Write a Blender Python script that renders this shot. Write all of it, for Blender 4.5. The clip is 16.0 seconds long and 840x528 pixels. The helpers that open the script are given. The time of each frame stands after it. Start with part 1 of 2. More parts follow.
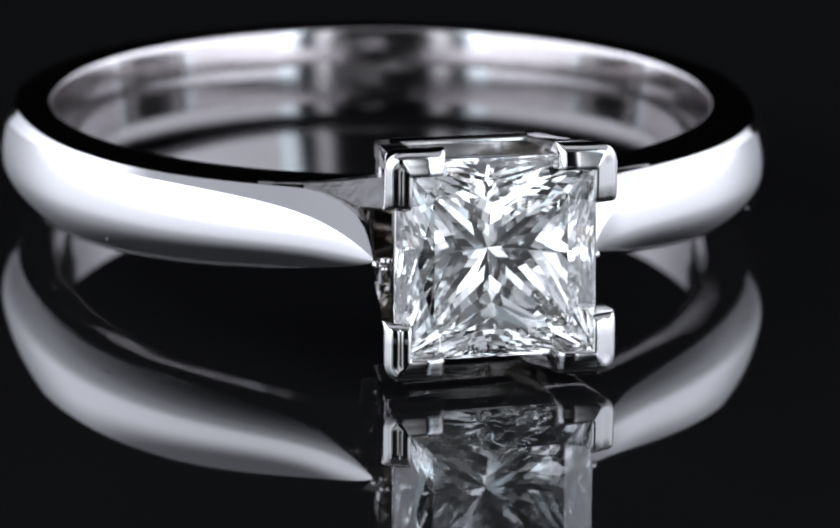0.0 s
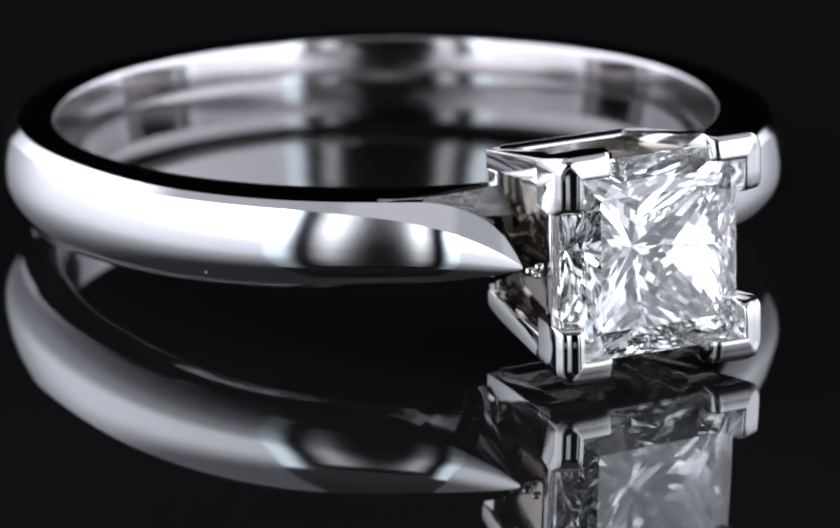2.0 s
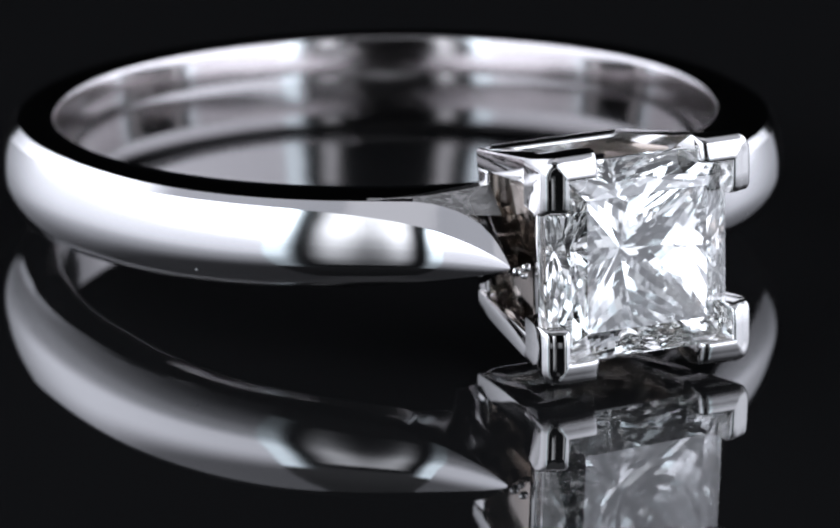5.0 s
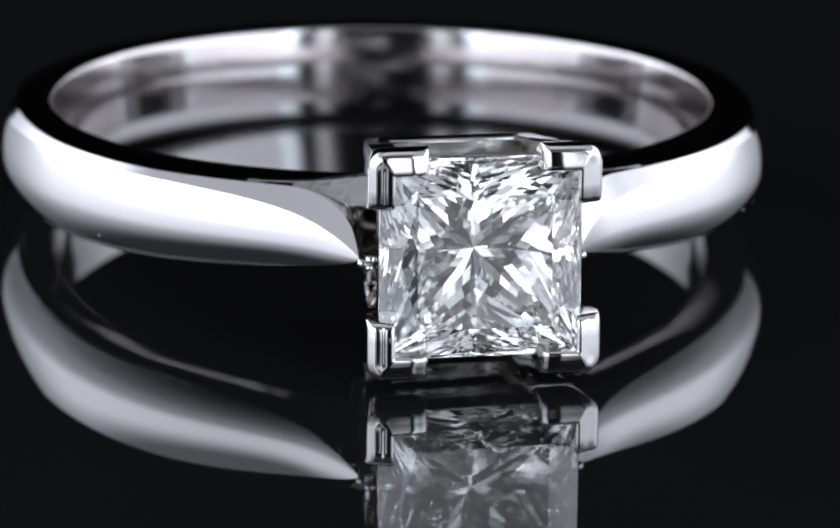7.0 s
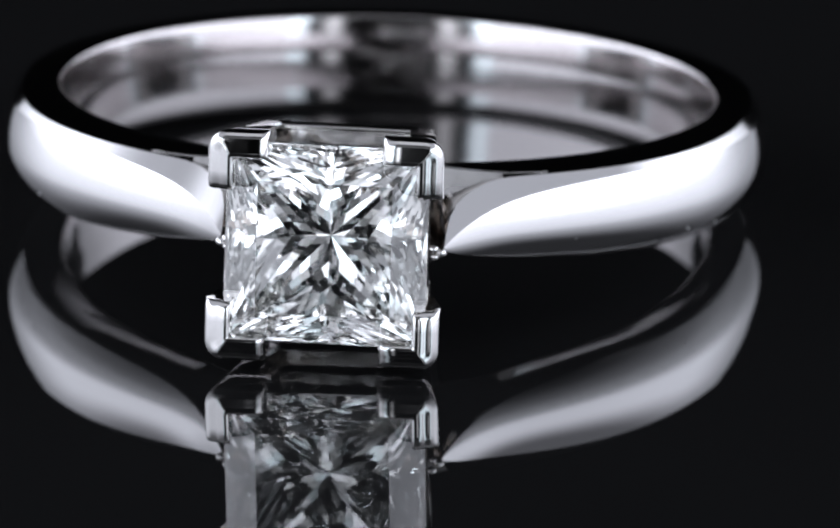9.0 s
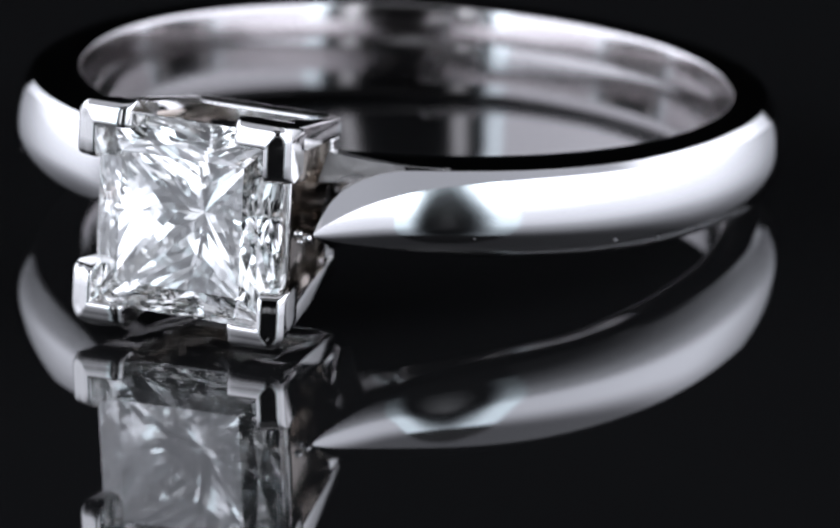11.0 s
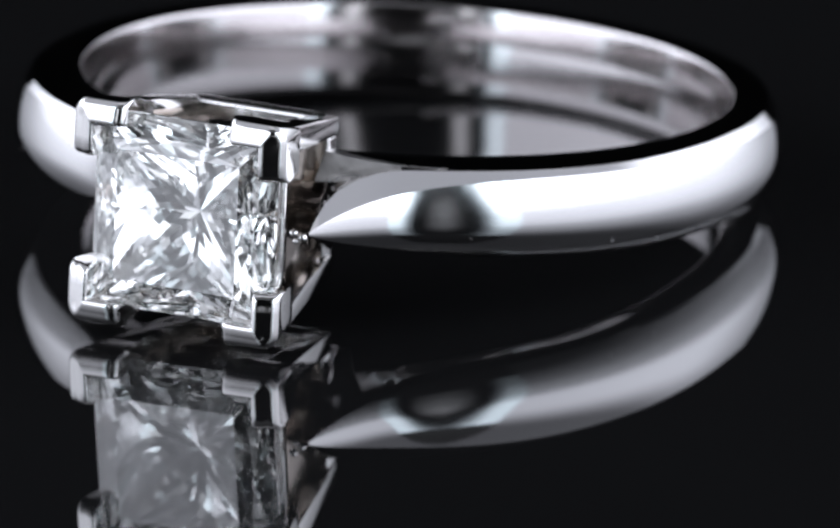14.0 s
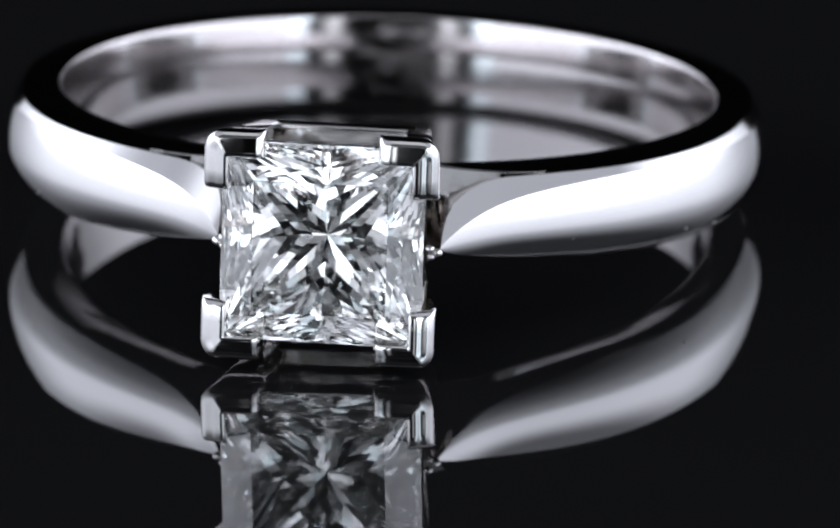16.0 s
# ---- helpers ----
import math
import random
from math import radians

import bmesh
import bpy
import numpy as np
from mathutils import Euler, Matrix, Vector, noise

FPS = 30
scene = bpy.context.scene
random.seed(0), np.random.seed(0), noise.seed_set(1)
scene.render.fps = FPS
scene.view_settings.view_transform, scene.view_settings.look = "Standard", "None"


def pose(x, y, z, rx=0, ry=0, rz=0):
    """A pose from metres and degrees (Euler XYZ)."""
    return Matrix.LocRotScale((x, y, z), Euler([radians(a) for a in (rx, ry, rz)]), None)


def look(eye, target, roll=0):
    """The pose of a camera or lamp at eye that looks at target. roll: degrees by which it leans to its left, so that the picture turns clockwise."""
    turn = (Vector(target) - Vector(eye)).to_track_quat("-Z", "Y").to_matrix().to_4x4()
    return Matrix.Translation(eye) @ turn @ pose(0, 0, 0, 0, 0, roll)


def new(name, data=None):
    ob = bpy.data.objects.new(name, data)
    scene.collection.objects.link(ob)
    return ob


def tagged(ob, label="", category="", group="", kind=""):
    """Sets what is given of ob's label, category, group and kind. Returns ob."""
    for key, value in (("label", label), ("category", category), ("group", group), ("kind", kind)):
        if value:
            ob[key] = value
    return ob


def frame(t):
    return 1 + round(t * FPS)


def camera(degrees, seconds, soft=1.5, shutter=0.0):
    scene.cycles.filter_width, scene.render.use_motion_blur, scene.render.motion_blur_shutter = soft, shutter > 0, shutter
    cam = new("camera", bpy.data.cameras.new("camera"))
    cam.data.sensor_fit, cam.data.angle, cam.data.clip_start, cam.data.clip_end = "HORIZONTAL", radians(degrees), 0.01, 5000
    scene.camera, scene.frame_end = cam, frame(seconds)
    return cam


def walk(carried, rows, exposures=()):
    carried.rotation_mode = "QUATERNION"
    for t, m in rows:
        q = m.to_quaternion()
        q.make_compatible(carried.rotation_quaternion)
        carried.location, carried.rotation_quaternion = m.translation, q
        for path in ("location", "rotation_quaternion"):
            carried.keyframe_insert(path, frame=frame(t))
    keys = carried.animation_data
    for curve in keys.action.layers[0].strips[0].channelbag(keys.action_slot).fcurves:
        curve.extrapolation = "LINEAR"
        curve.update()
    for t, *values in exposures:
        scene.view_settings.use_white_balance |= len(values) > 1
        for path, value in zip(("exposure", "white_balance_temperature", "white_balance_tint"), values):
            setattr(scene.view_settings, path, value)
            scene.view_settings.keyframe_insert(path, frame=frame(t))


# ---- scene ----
MM = 0.001
# ---- camera: a long macro lens that stands still ----
cam = camera(7.178, 16.0, 1.9)
EYE = Vector((0.0, -164.05 * MM, 53.03 * MM))
YAW, PITCH = radians(-0.821), radians(18.339)
AIM = EYE + 0.16 * Vector((math.sin(YAW) * math.cos(PITCH), math.cos(YAW) * math.cos(PITCH), -math.sin(PITCH)))
STAND = look(EYE, AIM, 0.448)
cam.data.dof.use_dof = True
cam.data.dof.focus_distance = 0.1585
cam.data.dof.aperture_fstop = 130
walk(cam, [(0.0, STAND), (16.0, STAND)])

# light is thrown to and fro many times inside the cut stone
scene.cycles.max_bounces = 32
scene.cycles.glossy_bounces = 32
scene.cycles.transmission_bounces = 32

# ---- world: a dark studio ----
world = bpy.data.worlds.new("studio_dark")
scene.world = world
world.use_nodes = True
world.node_tree.nodes["Background"].inputs["Color"].default_value = (0.02, 0.02, 0.022, 1)
world.node_tree.nodes["Background"].inputs["Strength"].default_value = 0.15


# ---- materials ----
def material(name):
    m = bpy.data.materials.new(name)
    m.use_nodes = True
    n = m.node_tree.nodes
    return m, n, m.node_tree.links, n["Principled BSDF"]


def polished_metal(name, colour, rough, scale, bump):
    """Polished precious metal with faint polishing streaks and tiny pits."""
    m, n, l, b = material(name)
    b.inputs["Metallic"].default_value = 1.0
    co = n.new("ShaderNodeTexCoord")
    fine = n.new("ShaderNodeTexNoise")
    fine.inputs["Scale"].default_value = scale
    fine.inputs["Detail"].default_value = 3
    wide = n.new("ShaderNodeTexNoise")
    wide.inputs["Scale"].default_value = scale * 0.12
    l.new(co.outputs["Object"], fine.inputs["Vector"])
    l.new(co.outputs["Object"], wide.inputs["Vector"])
    r = n.new("ShaderNodeMapRange")
    r.inputs["From Min"].default_value, r.inputs["From Max"].default_value = 0.3, 0.7
    r.inputs["To Min"].default_value, r.inputs["To Max"].default_value = rough * 0.6, rough * 1.4
    l.new(wide.outputs["Fac"], r.inputs["Value"])
    l.new(r.outputs["Result"], b.inputs["Roughness"])
    mix = n.new("ShaderNodeMix")
    mix.data_type = "RGBA"
    mix.inputs["A"].default_value = (*[c * 0.96 for c in colour], 1)
    mix.inputs["B"].default_value = (*colour, 1)
    l.new(wide.outputs["Fac"], mix.inputs["Factor"])
    l.new(mix.outputs["Result"], b.inputs["Base Color"])
    bp = n.new("ShaderNodeBump")
    bp.inputs["Strength"].default_value = bump
    bp.inputs["Distance"].default_value = 0.00002
    l.new(fine.outputs["Fac"], bp.inputs["Height"])
    l.new(bp.outputs["Normal"], b.inputs["Normal"])
    return m


GOLD = polished_metal("white_gold_polished", (0.70, 0.69, 0.69), 0.07, 900, 0.05)
GOLD_HEAD = polished_metal("white_gold_setting", (0.70, 0.69, 0.68), 0.09, 1500, 0.08)
# slightly rougher gold, its colour darkened as shading for the band's inside
GOLD_SATIN_DIMMED = polished_metal("white_gold_satin_dimmed", (0.54, 0.515, 0.515), 0.1, 1200, 0.12)
GOLD_WARM = polished_metal("white_gold_warm_dark", (0.42, 0.37, 0.33), 0.16, 1500, 0.2)
GOLD_ROUGH = polished_metal("white_gold_filed", (0.55, 0.54, 0.53), 0.3, 3200, 1.0)


def diamond_material():
    m, n, l, b = material("diamond")
    g = n.new("ShaderNodeBsdfGlass")
    g.inputs["IOR"].default_value = 2.42
    g.inputs["Roughness"].default_value = 0.0
    g.inputs["Color"].default_value = (0.998, 1, 0.998, 1)
    l.new(g.outputs["BSDF"], n["Material Output"].inputs["Surface"])
    return m


DIAMOND = diamond_material()


def acrylic_material():
    m, n, l, b = material("black_acrylic")
    b.inputs["IOR"].default_value = 1.52
    co = n.new("ShaderNodeTexCoord")
    t = n.new("ShaderNodeTexNoise")
    t.inputs["Scale"].default_value = 60
    l.new(co.outputs["Object"], t.inputs["Vector"])
    r = n.new("ShaderNodeMapRange")
    r.inputs["To Min"].default_value, r.inputs["To Max"].default_value = 0.012, 0.03
    l.new(t.outputs["Fac"], r.inputs["Value"])
    l.new(r.outputs["Result"], b.inputs["Roughness"])
    mix = n.new("ShaderNodeMix")
    mix.data_type = "RGBA"
    mix.inputs["A"].default_value = (0.0052, 0.0052, 0.0053, 1)
    mix.inputs["B"].default_value = (0.0068, 0.0068, 0.007, 1)
    l.new(t.outputs["Fac"], mix.inputs["Factor"])
    l.new(mix.outputs["Result"], b.inputs["Base Color"])
    return m


ACRYLIC = acrylic_material()


def matt_material(name, colour, rough=0.9):
    m, n, l, b = material(name)
    co = n.new("ShaderNodeTexCoord")
    t = n.new("ShaderNodeTexNoise")
    t.inputs["Scale"].default_value = 40
    l.new(co.outputs["Object"], t.inputs["Vector"])
    mix = n.new("ShaderNodeMix")
    mix.data_type = "RGBA"
    mix.inputs["A"].default_value = (*[c * 0.8 for c in colour], 1)
    mix.inputs["B"].default_value = (*colour, 1)
    l.new(t.outputs["Fac"], mix.inputs["Factor"])
    l.new(mix.outputs["Result"], b.inputs["Base Color"])
    b.inputs["Roughness"].default_value = rough
    return m


BLACK_CLOTH = matt_material("black_cloth", (0.006, 0.006, 0.007))
BLACK_METAL = matt_material("black_painted_metal", (0.02, 0.02, 0.02), 0.5)


def glow_material(name, colour, strength, edge=0.12, foot=0.2, near=1.0, rise=0.32, fall=1.0, rear=1.0):
    """A lit diffuser: even in the middle, falling off towards its edges (UV 0..1)."""
    m, n, l, b = material(name)
    uv = n.new("ShaderNodeUVMap")
    sep = n.new("ShaderNodeSeparateXYZ")
    l.new(uv.outputs["UV"], sep.inputs["Vector"])
    fac = None
    for ax in ("X", "Y"):
        r = n.new("ShaderNodeMapRange")
        r.interpolation_type = "SMOOTHSTEP"
        if ax == "X":
            p = n.new("ShaderNodeMath")
            p.operation = "PINGPONG"
            p.inputs[1].default_value = 0.5
            l.new(sep.outputs[ax], p.inputs[0])
            l.new(p.outputs[0], r.inputs["Value"])
            r.inputs["From Min"].default_value, r.inputs["From Max"].default_value = -0.02, edge
        else:
            l.new(sep.outputs[ax], r.inputs["Value"])
            r.inputs["From Min"].default_value, r.inputs["From Max"].default_value = -0.02, rise
            r.inputs["To Min"].default_value = foot
        if fac is None:
            fac = r.outputs["Result"]
        else:
            mu = n.new("ShaderNodeMath")
            mu.operation = "MULTIPLY"
            l.new(fac, mu.inputs[0])
            l.new(r.outputs["Result"], mu.inputs[1])
            fac = mu.outputs[0]
    if near < 1:
        r = n.new("ShaderNodeMapRange")
        r.interpolation_type = "SMOOTHSTEP"
        r.inputs["From Min"].default_value, r.inputs["From Max"].default_value = 0.0, 0.55
        r.inputs["To Min"].default_value = near
        l.new(sep.outputs["X"], r.inputs["Value"])
        mu = n.new("ShaderNodeMath")
        mu.operation = "MULTIPLY"
        l.new(fac, mu.inputs[0])
        l.new(r.outputs["Result"], mu.inputs[1])
        fac = mu.outputs[0]
    # the cloth is dimmer towards its top and its far end
    for ax, start, stop, end in (("Y", 0.38, 0.64, fall), ("X", 0.62, 1.0, rear)):
        if end < 1:
            r = n.new("ShaderNodeMapRange")
            r.interpolation_type = "SMOOTHSTEP"
            r.inputs["From Min"].default_value, r.inputs["From Max"].default_value = start, stop
            r.inputs["To Min"].default_value, r.inputs["To Max"].default_value = 1.0, end
            l.new(sep.outputs[ax], r.inputs["Value"])
            mu = n.new("ShaderNodeMath")
            mu.operation = "MULTIPLY"
            l.new(fac, mu.inputs[0])
            l.new(r.outputs["Result"], mu.inputs[1])
            fac = mu.outputs[0]
    st = n.new("ShaderNodeMath")
    st.operation = "MULTIPLY"
    st.inputs[1].default_value = strength
    l.new(fac, st.inputs[0])
    e = n.new("ShaderNodeEmission")
    e.inputs["Color"].default_value = (*colour, 1)
    l.new(st.outputs[0], e.inputs["Strength"])
    l.new(e.outputs["Emission"], n["Material Output"].inputs["Surface"])
    return m


GLOW_SIDE = glow_material("diffuser_lit", (0.905, 0.945, 1.075), 4.1, 0.002, 0.45, 0.85, 0.22, 0.15, 0.35)
# faint glow for the fill hood that is added over the lens
GLOW_HOOD = glow_material("hood_lit", (0.92, 0.96, 1.05), 0.14, 0.004, 0.5, 1.0, 0.9)
GLOW_CARD = glow_material("low_card_lit", (0.92, 0.96, 1.05), 0.3, 0.5, 1.0)
GLOW_STRIP = glow_material("strip_lit", (0.82, 0.96, 1.09), 5.4, 0.004, 0.45, 0.06, 0.4)
GLOW_LOW = glow_material("card_lit", (0.92, 0.96, 1.05), 2.4, 0.5, 0.5, 0.05, 0.5)
GLOW_TOP = glow_material("top_diffuser_dim", (0.91, 0.935, 1.04), 0.75, 0.004, 1.0)


# ---- mesh helpers ----
def part(name, bm, mat, parent=None, label="", smooth=False):
    me = bpy.data.meshes.new(name)
    bm.normal_update()
    bm.to_mesh(me)
    bm.free()
    me.materials.append(mat)
    for p in me.polygons:
        p.use_smooth = smooth
    ob = new(name, me)
    if parent:
        ob.parent = parent
    if label:
        tagged(ob, label)
    return ob


def empty(name, m=None):
    ob = new(name)
    ob.empty_display_size = 0.002
    if m is not None:
        ob.matrix_world = m
    return ob


def box(bm, c, s):
    """Axis-aligned box into bm, centre and full size in mm."""
    r = bmesh.ops.create_cube(bm, size=1)
    for v in r["verts"]:
        v.co = Vector([(c[i] + v.co[i] * s[i]) * MM for i in range(3)])
    return r["verts"]


def hexa(bm, near, far):
    """Block between two quads (each four corners, mm, same order)."""
    a = [bm.verts.new(Vector(p) * MM) for p in near]
    b = [bm.verts.new(Vector(p) * MM) for p in far]
    bm.faces.new(a[::-1])
    bm.faces.new(b)
    for i in range(4):
        j = (i + 1) % 4
        bm.faces.new((a[i], a[j], b[j], b[i]))
    return a + b


def soften(bm, width, segments=3):
    bmesh.ops.recalc_face_normals(bm, faces=bm.faces[:])
    bmesh.ops.bevel(bm, geom=bm.edges[:], offset=width * MM, segments=segments, profile=0.6, affect="EDGES", clamp_overlap=True)
    bmesh.ops.recalc_face_normals(bm, faces=bm.faces[:])


def smooth_by_angle(ob, deg):
    me = ob.data
    for p in me.polygons:
        p.use_smooth = True
    me.set_sharp_from_angle(angle=radians(deg))
    return ob


# ---- setting: table, backdrop and dark room ----
bm = bmesh.new()
box(bm, (0, 0, -5), (900, 900, 10))
soften(bm, 1.0, 2)
table = part("table", bm, ACRYLIC)
tagged(table, "glossy black acrylic sheet that mirrors the ring", "table", kind="structure")

ROOM = 1500
for name, c, s in (("backdrop", (0, ROOM / 2, 300), (ROOM, 20, 1000)), ("wall_south", (0, -ROOM / 2, 300), (ROOM, 20, 1000)),
                   ("wall_west", (-ROOM / 2, 0, 300), (20, ROOM - 24, 1000)), ("wall_east", (ROOM / 2, 0, 300), (20, ROOM - 24, 1000)),
                   ("ceiling", (0, 0, 812), (ROOM + 20, ROOM + 20, 20)), ("floor", (0, 0, -212), (ROOM + 20, ROOM + 20, 20))):
    bm = bmesh.new()
    box(bm, c, s)
    tagged(part(name, bm, BLACK_CLOTH), "black cloth lining of the dark studio", name.split("_")[0], kind="structure")


# ---- lights ----
def arc_panel(bm, r, a0, a1, z0, z1, lean, n=24):
    """Curved sheet round the ring; a in degrees from the camera's side, with UVs."""
    uvl = bm.loops.layers.uv.new("UVMap")
    cols = []
    for i in range(n + 1):
        a = radians(a0 + (a1 - a0) * i / n)
        col = []
        for k in range(2):
            rr = r - lean * k
            z = (z0, z1)[k]
            col.append(bm.verts.new(Vector((math.sin(a) * rr, -math.cos(a) * rr, z)) * MM))
        cols.append(col)
    for i in range(n):
        f = bm.faces.new((cols[i][0], cols[i + 1][0], cols[i + 1][1], cols[i][1]))
        for lp, u in zip(f.loops, ((i / n, 0), ((i + 1) / n, 0), ((i + 1) / n, 1), (i / n, 1))):
            lp[uvl].uv = u


def light_panel(name, mat, r, a0, a1, z0, z1, lean, label):
    base = empty(name)
    bm = bmesh.new()
    arc_panel(bm, r, a0, a1, z0, z1, lean)
    part("diffuser", bm, mat, base, smooth=True)
    bm = bmesh.new()
    arc_panel(bm, r + 6, a0, a1, z0, z1 + 4, lean)
    bmesh.ops.solidify(bm, geom=bm.faces[:], thickness=2 * MM)
    part("backing", bm, BLACK_METAL, base)
    return tagged(base, label, "studio light", group="lights round the ring")


def dome_sheet(bm, r, a0, a1, top, n=40, k=16):
    """Part of a dome round the ring, from the table up to the given elevation, with UVs."""
    uvl = bm.loops.layers.uv.new("UVMap")
    grid = []
    for i in range(n + 1):
        a = radians(a0 + (a1 - a0) * i / n)
        col = []
        for j in range(k + 1):
            e = radians(0.02 + top * j / k)
            col.append(bm.verts.new(Vector((math.sin(a) * math.cos(e), -math.cos(a) * math.cos(e), math.sin(e))) * r * MM))
        grid.append(col)
    for i in range(n):
        for j in range(k):
            f = bm.faces.new((grid[i][j], grid[i + 1][j], grid[i + 1][j + 1], grid[i][j + 1]))
            for lp, (p, q) in zip(f.loops, ((i, j), (i + 1, j), (i + 1, j + 1), (i, j + 1))):
                lp[uvl].uv = (p / n, q / k)


def dome_light(name, mat, r, a0, a1, top, label):
    base = empty(name)
    bm = bmesh.new()
    dome_sheet(bm, r, a0, a1, top)
    part("diffuser", bm, mat, base, smooth=True)
    bm = bmesh.new()
    dome_sheet(bm, r + 6, a0, a1, top)
    part("backing", bm, BLACK_METAL, base, smooth=True)
    return tagged(base, label, "studio light", group="lights round the ring")


for sgn in (-1, 1):
    dome_light("side_light", GLOW_SIDE, 250, sgn * 38.5, sgn * 152, 74, "large white dome-shaped diffuser lamp standing on the black sheet")
    light_panel("strip_light", GLOW_STRIP, 240, sgn * 29, sgn * 38.45, 0.1, 190, 24, "narrow cool white strip lamp standing on the black sheet")
    light_panel("front_strip", GLOW_LOW, 245, sgn * 14.5, sgn * 27, 0.1, 172, 0, "dim white card lamp beside the lens")

light_panel("low_card", GLOW_CARD, 243, -16, 16, 0.1, 20, 0, "low dim white card standing on the black sheet under the lens")


def flat_light(name, mat, corners, label):
    """Flat diffuser with a black backing; four corners in mm, facing the ring."""
    base = empty(name)
    bm = bmesh.new()
    uvl = bm.loops.layers.uv.new("UVMap")
    f = bm.faces.new([bm.verts.new(Vector(p) * MM) for p in corners])
    for lp, u in zip(f.loops, ((0, 0), (1, 0), (1, 1), (0, 1))):
        lp[uvl].uv = u
    bm.normal_update()
    away = f.normal.copy()
    if away.dot(f.calc_center_median()) < 0:
        away = -away
    part("diffuser", bm, mat, base)
    bm = bmesh.new()
    hexa(bm, [Vector(p) + away * 3 for p in corners], [Vector(p) + away * 9 for p in corners])
    bmesh.ops.recalc_face_normals(bm, faces=bm.faces[:])
    part("backing", bm, BLACK_METAL, base)
    for p, q in ((corners[0], corners[2]), (corners[1], corners[3])):
        at = Vector(p).lerp(Vector(q), 0.25)
        bm = bmesh.new()
        box(bm, (at.x, at.y, (at.z + 806) / 2), (8, 8, 802 - at.z))
        part("hanger", bm, BLACK_METAL, base)
    return tagged(base, label, "studio light", group="lights round the ring")


flat_light("top_light", GLOW_TOP, [(-172, -103, 300), (172, -103, 300), (172, 100, 300), (-172, 100, 300)],
           "dim flat overhead diffuser lamp above the ring")
# this hood is an added fill light, with no known source behind it
flat_light("added_front_light", GLOW_HOOD, [(-170, -106, 293), (170, -106, 293), (170, -230, 205), (-170, -230, 205)],
           "dim fill diffuser added over the camera, not a known lamp")

# ---- the ring ----
RING_AT = pose(-3.30 * MM, 0.732 * MM, 1.855 * MM, -4.2, 0.81, -1.06)
RI, RO, HALF = 8.32, 9.8, 1.27
TIP = 12.9


# Which way the outer face looks (degrees from the head), against the place on the band: the
# shoulders sweep out in a hollow curve before they meet the head.
FACING = ((12.9, 15, 17, 19.6, 21, 23, 26, 29.5, 34, 38, 41.5, 46.3, 54, 65, 75, 90, 180),
          (60, 58, 55, 48.5, 45, 41, 37.4, 36.4, 38, 41, 44.5, 49.5, 58, 70, 79.5, 90, 180))


def plan_curve():
    """Outer radius against the angle from the head, by following FACING round from the side."""
    phis = np.arange(90, TIP - 0.2, -0.1)
    face = np.interp(phis, *FACING)
    for _ in range(3):
        face[8:-8] = np.convolve(face, np.ones(17) / 17, "same")[8:-8]
    steps = np.tan(np.radians(face - phis)) * np.radians(0.1)
    radii = RO * np.exp(np.cumsum(steps))
    return phis[::-1], radii[::-1]


PLAN = plan_curve()


def outer_soft(phi):
    """Outer radius: round at the back, hollow shoulders towards the head."""
    return float(np.interp(phi, *PLAN)) if phi < 90 else RO


def crease(phi):
    wide = 1.17 * (1 - math.exp(-(max(0, phi - 12.7) / 9.5) ** 0.85))
    return max(0.03, wide * float(np.interp(phi, (42, 60, 85), (1.0, 0.95, 0.86))))


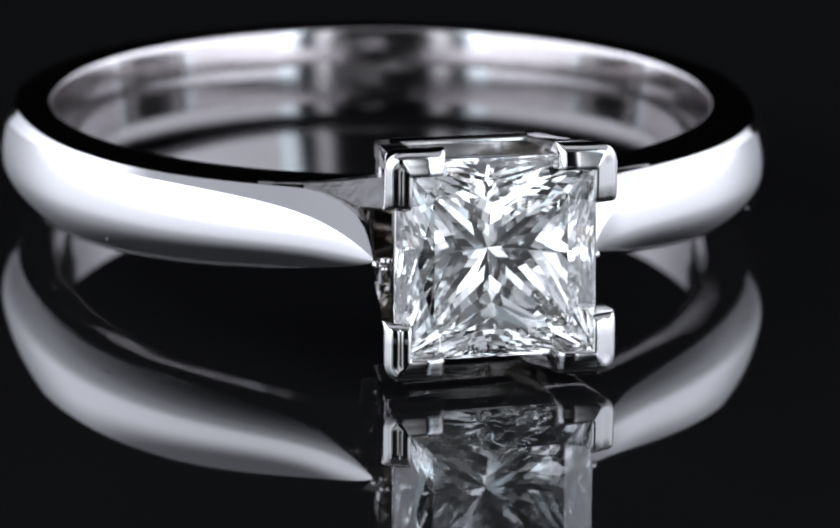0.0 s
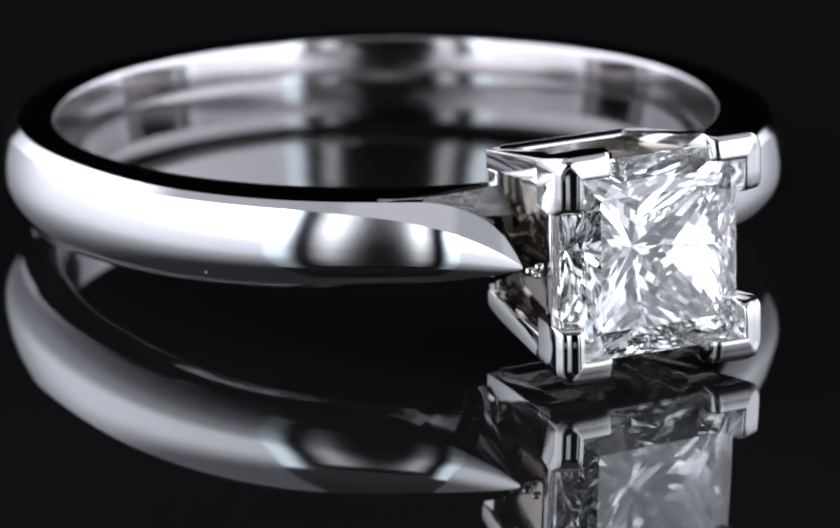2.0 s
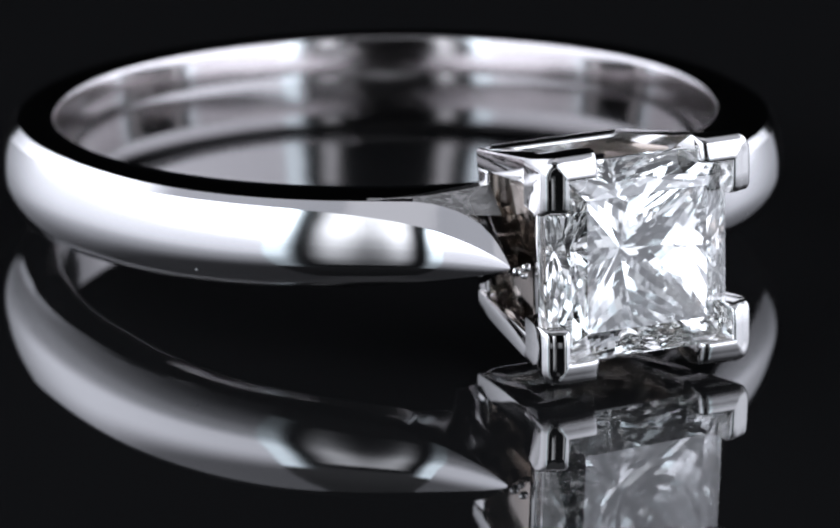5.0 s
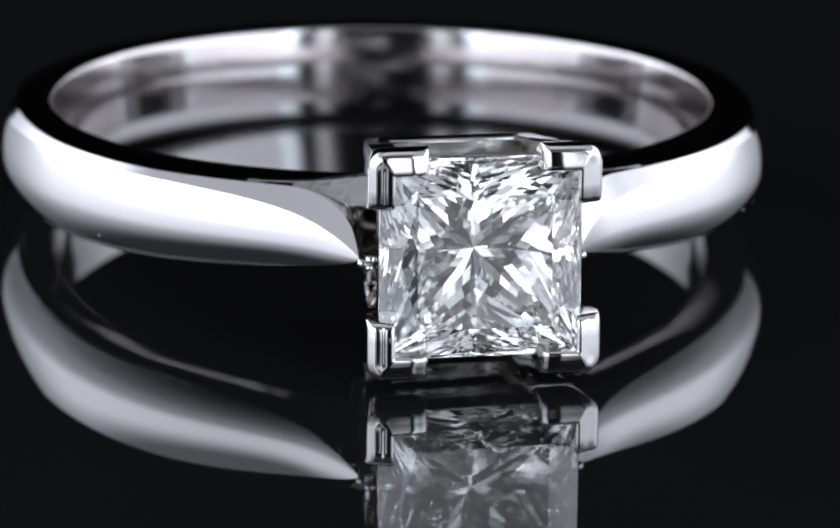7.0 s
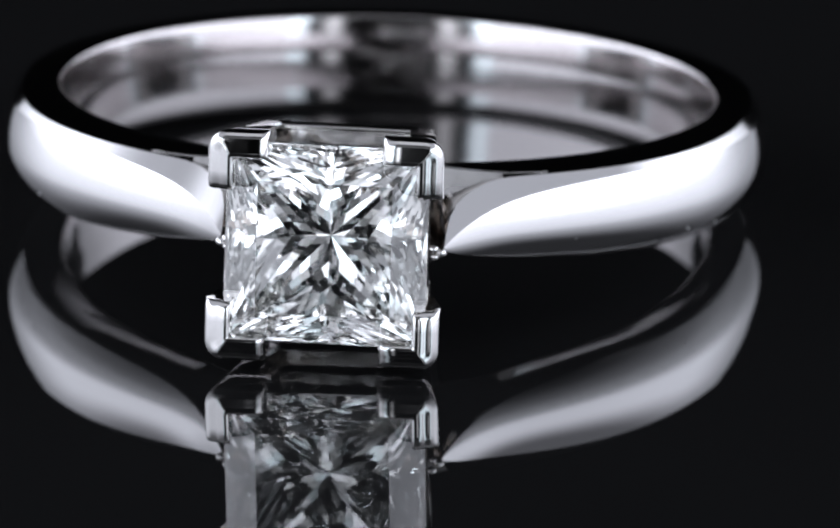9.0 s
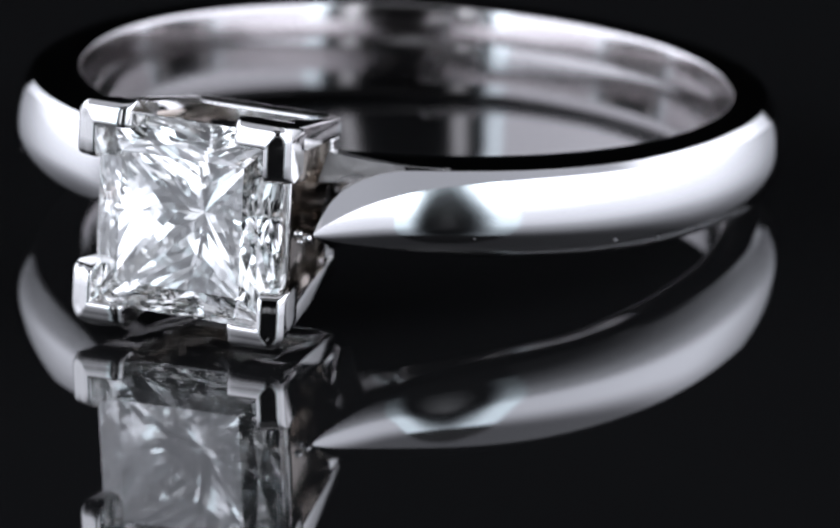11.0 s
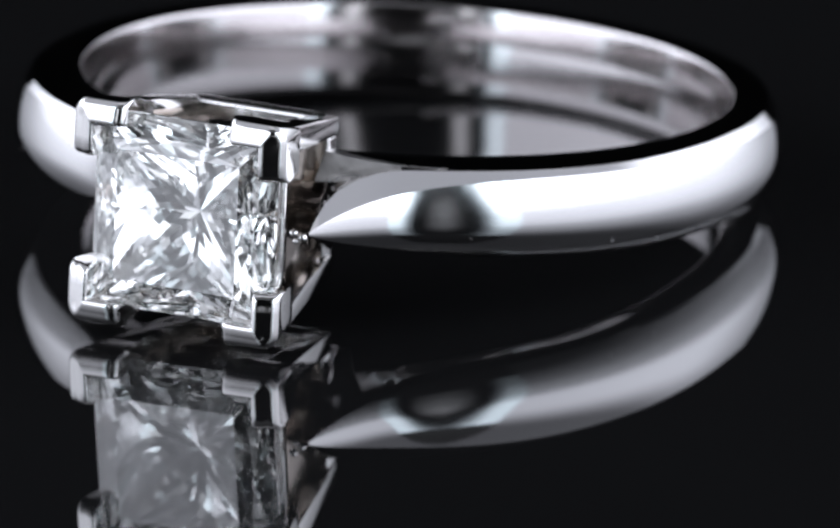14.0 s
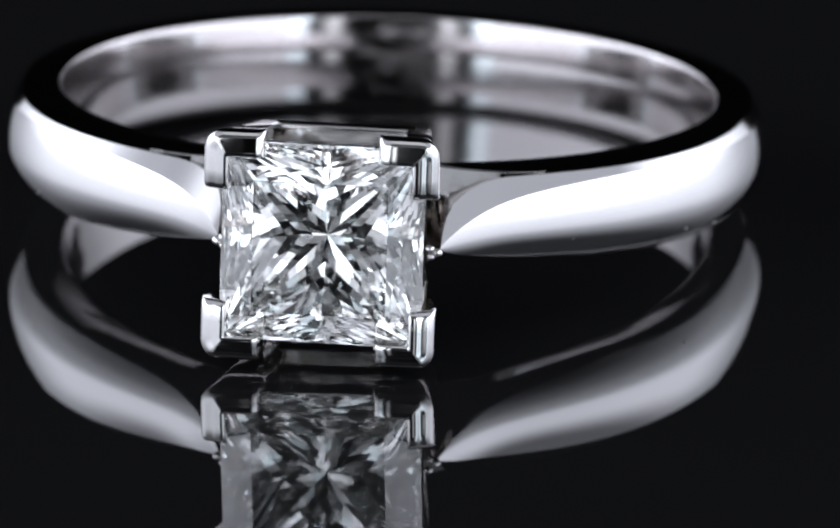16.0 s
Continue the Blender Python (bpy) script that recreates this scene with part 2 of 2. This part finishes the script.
def section(phi, bridge=False):
    """Closed profile of the band at phi degrees from the head: (radius, height) points."""
    if bridge:
        ro, wo = 9.85, 1.0
    else:
        ro, wo = outer_soft(phi), crease(phi)
    dome = 0.24 * (wo / 1.17) ** 1.3
    # the bevel above the crease lies back by a little over forty degrees
    ra = ro - dome
    rt = ra - max(0.12, float(np.interp(phi, (15, 25), (1.15, 0.95))) * (HALF - 0.01 - wo))
    hb = HALF - 0.01
    # near the head the upper bevel is cut off by a curve that falls to the shoulder's point
    cut = float(np.interp(phi, (12.9, 13.3, 14, 15, 17, 20, 23), (0.04, 0.34, 0.62, 0.84, 1.05, 1.2, HALF - 0.01)))
    if not bridge and cut < hb:
        rt = ra + (rt - ra) * (cut - wo) / (hb - wo)
        hb = cut
    if bridge:
        rt, hb = 9.5, HALF - 0.01
    pts = []
    n = 20
    for i in range(n + 1):
        t = -1 + 2 * i / n
        # the lower half is fuller than the upper
        pts.append((ro - (dome if t > 0 else dome * 2.0) * abs(t) ** 2.0, t * wo))
    if bridge or phi > 23:
        up = [(rt, hb), (rt - 0.02, hb + 0.008), (rt - 0.05, HALF), (RI + 0.62, HALF)]
    else:
        up = [(rt, hb), (rt - 0.04, hb - 0.02), (9.7, max(hb - 0.1, 0.9)), (9.5, HALF)]
    up += [(RI + 0.17, HALF), (RI + 0.14, HALF - 0.015), (RI + 0.12, HALF - 0.05)]
    inner = [(RI + (0.11 * max(0, (t - 0.15) / 0.85) ** 1.3 if t > 0 else 0.06 * t ** 4), t * (HALF - 0.1)) for t in [1 - 2 * i / 14 for i in range(15)]]
    foot = HALF if phi > 100 or bridge else min(HALF, wo + 0.05 + 0.1 * max(0, phi - 60) / 40)
    under = [(ro - dome * 2.0 - 0.08 - 0.05 * i, up[i][1]) for i in range(3)] + up[3:] if bridge or phi > 15.1 else up
    down = [(r, -min(z, foot)) for r, z in under[::-1]]
    if not bridge and phi > 15.1:
        # the underside of the shoulders rises towards the finger
        shelf = foot - float(np.interp(phi, (15, 22, 50, 78), (0.0, 0.34, 0.34, 0.0)))
        inner = [(r, max(z, -shelf)) for r, z in inner]
        down = [(r, max(z, -shelf)) if r < RI + 0.6 else (r, z) for r, z in down]
    low = float(np.interp(phi, (30, 110), (0.84, 1.0)))
    return [(r, z if z > 0 else z * low) for r, z in pts + up + inner + down]


def build_band(parent):
    bm = bmesh.new()
    rings = []
    stations = [(-p, False) for p in (TIP, 13.2, 13.6, 14, 14.5, 15, 15.4, 16.2, 17.4, 18.6, 19.6)] + [(-20.5 - i, False) for i in range(50)] + [(-72 - 2.16 * i, False) for i in range(51)]
    right = [(-p, b) for p, b in stations[::-1]]
    left = stations
    order = left + right[1:] + [(a, True) for a in (TIP, 8, 4, 0, -4, -8, -TIP)]
    for a, b in order:
        prof = section(abs(a), b)
        ca, sa = math.cos(radians(a)), math.sin(radians(a))
        rings.append([bm.verts.new(Vector((sa * r, -ca * r, z)) * MM) for r, z in prof])
    k = len(rings[0])
    for i, ra in enumerate(rings):
        rb = rings[(i + 1) % len(rings)]
        for j in range(k):
            bm.faces.new((ra[j], ra[(j + 1) % k], rb[(j + 1) % k], rb[j]))
    # crisp edges where the bevels begin and end
    for i, ra in enumerate(rings):
        rb = rings[(i + 1) % len(rings)]
        if ra is not rb:
            for j in (0, 20, 21, k - 1):
                e = bm.edges.get((ra[j], rb[j]))
                if e:
                    e.smooth = False
    for st in (0, len(left + right) - 2):
        for j in range(k):
            e = bm.edges.get((rings[st][j], rings[st][(j + 1) % k]))
            if e:
                e.smooth = False
    bmesh.ops.remove_doubles(bm, verts=bm.verts[:], dist=1e-7)
    bmesh.ops.recalc_face_normals(bm, faces=bm.faces[:])
    band = part("band", bm, GOLD, parent, "polished white gold band with shoulders tapering to points", smooth=True)
    # the finger side keeps a satin finish; its darkened colour holds down the reflected light
    band.data.materials.append(GOLD_SATIN_DIMMED)
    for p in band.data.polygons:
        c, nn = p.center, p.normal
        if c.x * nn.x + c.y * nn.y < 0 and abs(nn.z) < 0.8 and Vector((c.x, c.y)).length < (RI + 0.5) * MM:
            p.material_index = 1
    return band


def build_gussets(parent):
    """Filed wedges that join the band's upper edge to the head."""
    for sx in (-1, 1):
        bm = bmesh.new()
        front = [(sx * 4.9, -8.62, 1.31), (sx * 2.0, -9.5, 1.5), (sx * 2.0, -10.1, 0.85), (sx * 4.8, -8.72, 1.22)]
        back = [(sx * 4.7, -8.42, 1.28), (sx * 2.0, -9.0, 1.45), (sx * 2.0, -9.3, 0.72), (sx * 4.6, -8.5, 1.15)]
        hexa(bm, front, back)
        bmesh.ops.subdivide_edges(bm, edges=bm.edges[:], cuts=5, use_grid_fill=True)
        # the front sags between its ends, and the file has left it uneven
        for v in bm.verts:
            u = (abs(v.co.x) / MM - 2.0) / 2.9
            v.co.z -= 0.1 * MM * 4 * u * (1 - u)
            v.co += Vector((0, 0.02, 0.02)) * MM * noise.noise(v.co * 4200)
        bmesh.ops.recalc_face_normals(bm, faces=bm.faces[:])
        smooth_by_angle(part("shoulder_gusset", bm, GOLD_ROUGH, parent, "filed white gold wedge"), 40)


REAR = -8.95


def claw_cap(parent, sx, sz):
    """L-shaped claw over one corner of the stone: rounded arms that meet in a soft hip at the corner."""
    o, i, t, y0, y1, rr, big = 2.82, 1.36, 2.2, -12.3, -13.98, 0.27, 0.46
    rows = []  # outer point, inner point, how far from the arm's end
    for e in (0.0, 0.01, 0.03, 0.07, 0.12, 0.2, 0.5):
        rows.append(((i + e, o), (i + e, t), e))
    rows.append(((t, o), (t, t), 1))
    for k in range(9):
        a = radians(90 - 11.25 * k)
        rows.append(((o - big + big * math.cos(a), o - big + big * math.sin(a)), (t, t), 1))
    rows.append(((o, t), (t, t), 1))
    for e in (0.5, 0.2, 0.12, 0.07, 0.03, 0.01, 0.0):
        rows.append(((o, i + e), (t, i + e), e))
    bm = bmesh.new()
    rings = []
    for out, inn, e in rows:
        sink = rr * (1 - math.sqrt(max(0.0, 1 - (1 - min(1, e / rr)) ** 2)))
        out, inn = Vector(out), Vector(inn)
        wide = (out - inn).length
        def front(f):
            p = out.lerp(inn, f)
            return y1 + max(0.2 * max(0, (p.y - t) / (o - t)) ** 2, 0.36 * max(0, (p.x - t) / (o - t)) ** 2) + sink

        ring_pts = [(0.42, y0)] + [(rr * (1 - math.cos(radians(18 * q))) / wide, front(rr / wide) + rr * (1 - math.sin(radians(18 * q)))) for q in range(6)]
        ring_pts += [(f, front(f)) for f in (0.55, 0.62, 0.7, 0.78, 0.88)] + [(0.96, front(0.96) + 0.03), (1.0, front(1) + 0.09), (1.0, y0)]
        rings.append([bm.verts.new(Vector((sx * out.lerp(inn, f).x, y, sz * out.lerp(inn, f).y)) * MM) for f, y in ring_pts])
    for ra, rb in zip(rings, rings[1:]):
        for j in range(len(ra) - 1):
            bm.faces.new((ra[j], ra[j + 1], rb[j + 1], rb[j]))
    for end in (rings[0], rings[-1]):
        bm.faces.new(end)
    bmesh.ops.remove_doubles(bm, verts=bm.verts[:], dist=1e-7)
    bmesh.ops.recalc_face_normals(bm, faces=bm.faces[:])
    smooth_by_angle(part("claw", bm, GOLD_HEAD, parent), 50)


def build_head(parent):
    h = empty("setting_head")
    h.parent = parent
    tagged(h, "four-claw white gold setting")
    for sx in (-1, 1):
        for sz in (-1, 1):
            claw_cap(h, sx, sz)
            # post behind it, tapering to the base
            bm = bmesh.new()
            hexa(bm, [(sx * 2.55, -12.6, sz * 2.55), (sx * 1.85, -12.6, sz * 2.55), (sx * 2.1, -12.6, sz * 2.1), (sx * 2.55, -12.6, sz * 1.85)],
                 [(sx * 2.08, REAR, sz * 2.0), (sx * 1.5, REAR, sz * 2.0), (sx * 1.6, REAR, sz * 1.55), (sx * 2.08, REAR, sz * 1.5)])
            soften(bm, 0.08, 2)
            smooth_by_angle(part("claw_post", bm, GOLD_HEAD, h), 40)
    # rails between the posts at the base, and girdle bars at the sides
    for sz in (-1, 1):
        bm = bmesh.new()
        box(bm, (0, -9.15, sz * 1.8), (3.5, 0.5, 0.46))
        soften(bm, 0.09, 3)
        smooth_by_angle(part("base_rail", bm, GOLD_HEAD, h), 40)
    for sx in (-1, 1):
        bm = bmesh.new()
        box(bm, (sx * 1.8, -9.2, 0), (0.5, 0.5, 3.1))
        soften(bm, 0.09, 3)
        smooth_by_angle(part("base_rail", bm, GOLD_HEAD, h), 40)
        bm = bmesh.new()
        hexa(bm, [(sx * 2.46, -12.75, -2.0), (sx * 2.2, -12.75, -2.0), (sx * 2.2, -12.75, 2.0), (sx * 2.46, -12.75, 2.0)],
             [(sx * 2.3, -12.2, -2.0), (sx * 2.1, -12.2, -2.0), (sx * 2.1, -12.2, 2.0), (sx * 2.3, -12.2, 2.0)])
        soften(bm, 0.08, 2)
        smooth_by_angle(part("side_bar", bm, GOLD_HEAD, h), 40)
        # sloping seat under the stone, in a darker and warmer gold
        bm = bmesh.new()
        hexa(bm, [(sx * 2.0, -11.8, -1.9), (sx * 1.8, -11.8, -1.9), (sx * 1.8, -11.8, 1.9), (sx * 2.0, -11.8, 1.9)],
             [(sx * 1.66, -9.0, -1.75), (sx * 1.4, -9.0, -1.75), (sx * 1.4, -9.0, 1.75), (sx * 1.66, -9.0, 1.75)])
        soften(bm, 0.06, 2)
        smooth_by_angle(part("seat_wall", bm, GOLD_WARM, h, "warm satin gold wall under the stone"), 40)
    h.location = Vector((0, 0, 0.28)) * MM
    return h


def princess_stone(parent):
    """Square brilliant; local -Y is up through the table. Chevron facets fan out from the girdle's corners."""
    half, girdle, table_half, crown = 2.44, 0.05, 1.62, 0.6
    steps = tuple((half / 8, 62.15 - 23.27 * (k / 7) ** 1.05) for k in range(8))  # run, and steepness in degrees, from the girdle inwards
    r, d = half, girdle
    mids = []
    for run, steep in steps[:-1]:
        r -= run
        d += run * math.tan(radians(steep))
        mids.append((r, d))
    culet = d + r * math.tan(radians(steps[-1][1]))
    bm = bmesh.new()

    def at(x, y, w):
        return bm.verts.new(Vector((x, -w, y)) * MM)

    def turned(x, y, k):
        for _ in range(k):
            x, y = -y, x
        return x, y

    at(0, 0, -culet)
    for k in range(4):
        for w in (girdle, -girdle):
            at(*turned(half, half, k), w)
        for r, d in mids:
            at(*turned(r, 0, k), -d)
        # crown: a bezel in two steps, cut into long triangles by points between the corners
        at(*turned(table_half, table_half, k), crown)
        at(*turned(half * 0.815, 0, k), crown * 0.686)
        for side in (-1, 1):
            at(*turned(half * 0.784, side * half * 0.503, k), crown * 0.73)
    bmesh.ops.convex_hull(bm, input=bm.verts[:])
    bmesh.ops.dissolve_limit(bm, angle_limit=radians(0.3), verts=bm.verts[:], edges=bm.edges[:])
    bmesh.ops.recalc_face_normals(bm, faces=bm.faces[:])
    st = part("stone", bm, DIAMOND, parent, "clear square-cut diamond with many facets")
    st.location = Vector((0, -13.1, 0.28)) * MM
    return st


def dust_speck(parent, side, phi, z, size):
    """A bright grain on the band's outer face."""
    a = radians(side * phi)
    low = float(np.interp(phi, (30, 110), (0.84, 1.0))) if z < 0 else 1.0
    wo = crease(phi)
    z = max(z, -0.92 * wo * low)
    dome = 0.24 * (wo / 1.17) ** 1.3 * (2 if z < 0 else 1)
    r = outer_soft(phi) - dome * (z / (wo * low)) ** 2 + size * 0.1
    bm = bmesh.new()
    bmesh.ops.create_icosphere(bm, subdivisions=1, radius=size * MM)
    for v in bm.verts:
        v.co *= 1 + random.uniform(-0.25, 0.25)
        v.co.z *= 0.8
    ob = part("dust_speck", bm, LINT, parent)
    ob.location = Vector((math.sin(a) * r, -math.cos(a) * r, z)) * MM


def solder_bead(parent, x, y, z, size):
    """A tiny lump of solder where a shoulder's point meets the head."""
    bm = bmesh.new()
    bmesh.ops.create_icosphere(bm, subdivisions=3, radius=size * MM)
    for v in bm.verts:
        v.co *= 1 + 0.25 * noise.noise(v.co * 9000 + Vector((x, y, z)))
        v.co.x *= 1.2
    part("solder_bead", bm, GOLD_HEAD, parent, smooth=True).location = Vector((x, y, z)) * MM


LINT = matt_material("lint", (0.4, 0.4, 0.4))
ring = empty("ring", RING_AT)
tagged(ring, "polished white gold ring with square diamond on black acrylic", "ring")
build_band(ring)
build_gussets(ring)
build_head(ring)
princess_stone(ring)
for sx in (-1, 1):
    solder_bead(ring, sx * 2.66, -12.15, -0.02, 0.11)
    solder_bead(ring, sx * 2.5, -12.3, 0.1, 0.1)
    solder_bead(ring, sx * 2.52, -12.2, -0.12, 0.08)
dust_speck(ring, -1, 54.4, -0.66, 0.035)
dust_speck(ring, 1, 55.1, -0.66, 0.035)
dust_speck(ring, 1, 64.0, -0.8, 0.03)
dust_speck(ring, 1, 33.0, -0.35, 0.018)


# ---- motion: the ring turns to and fro with its turntable ----
def motions():
    turns = [(0.0, 14.32), (0.5, 18.42), (1.0, 22.5), (1.5, 26.58), (2.0, 30.66), (2.5, 34.72), (3.0, 38.78), (3.3, 41.2), (3.39, 41.85), (3.5, 41.17), (4.0, 37.1), (6.5, 16.81), (7.0, 12.7), (7.5, 8.57), (8.0, 4.37), (8.5, 0.07), (9.0, -4.22), (11.5, -26.06), (12.0, -30.49), (12.45, -34.45), (12.55, -35.2), (12.65, -34.3), (13.0, -30.83), (13.5, -26.36), (14.0, -21.95), (14.5, -17.61), (15.0, -13.28), (15.5, -8.95), (16.0, -4.68)]
    walk(ring, [(t, Matrix.Rotation(radians(a), 4, "Z") @ RING_AT) for t, a in turns])


motions()
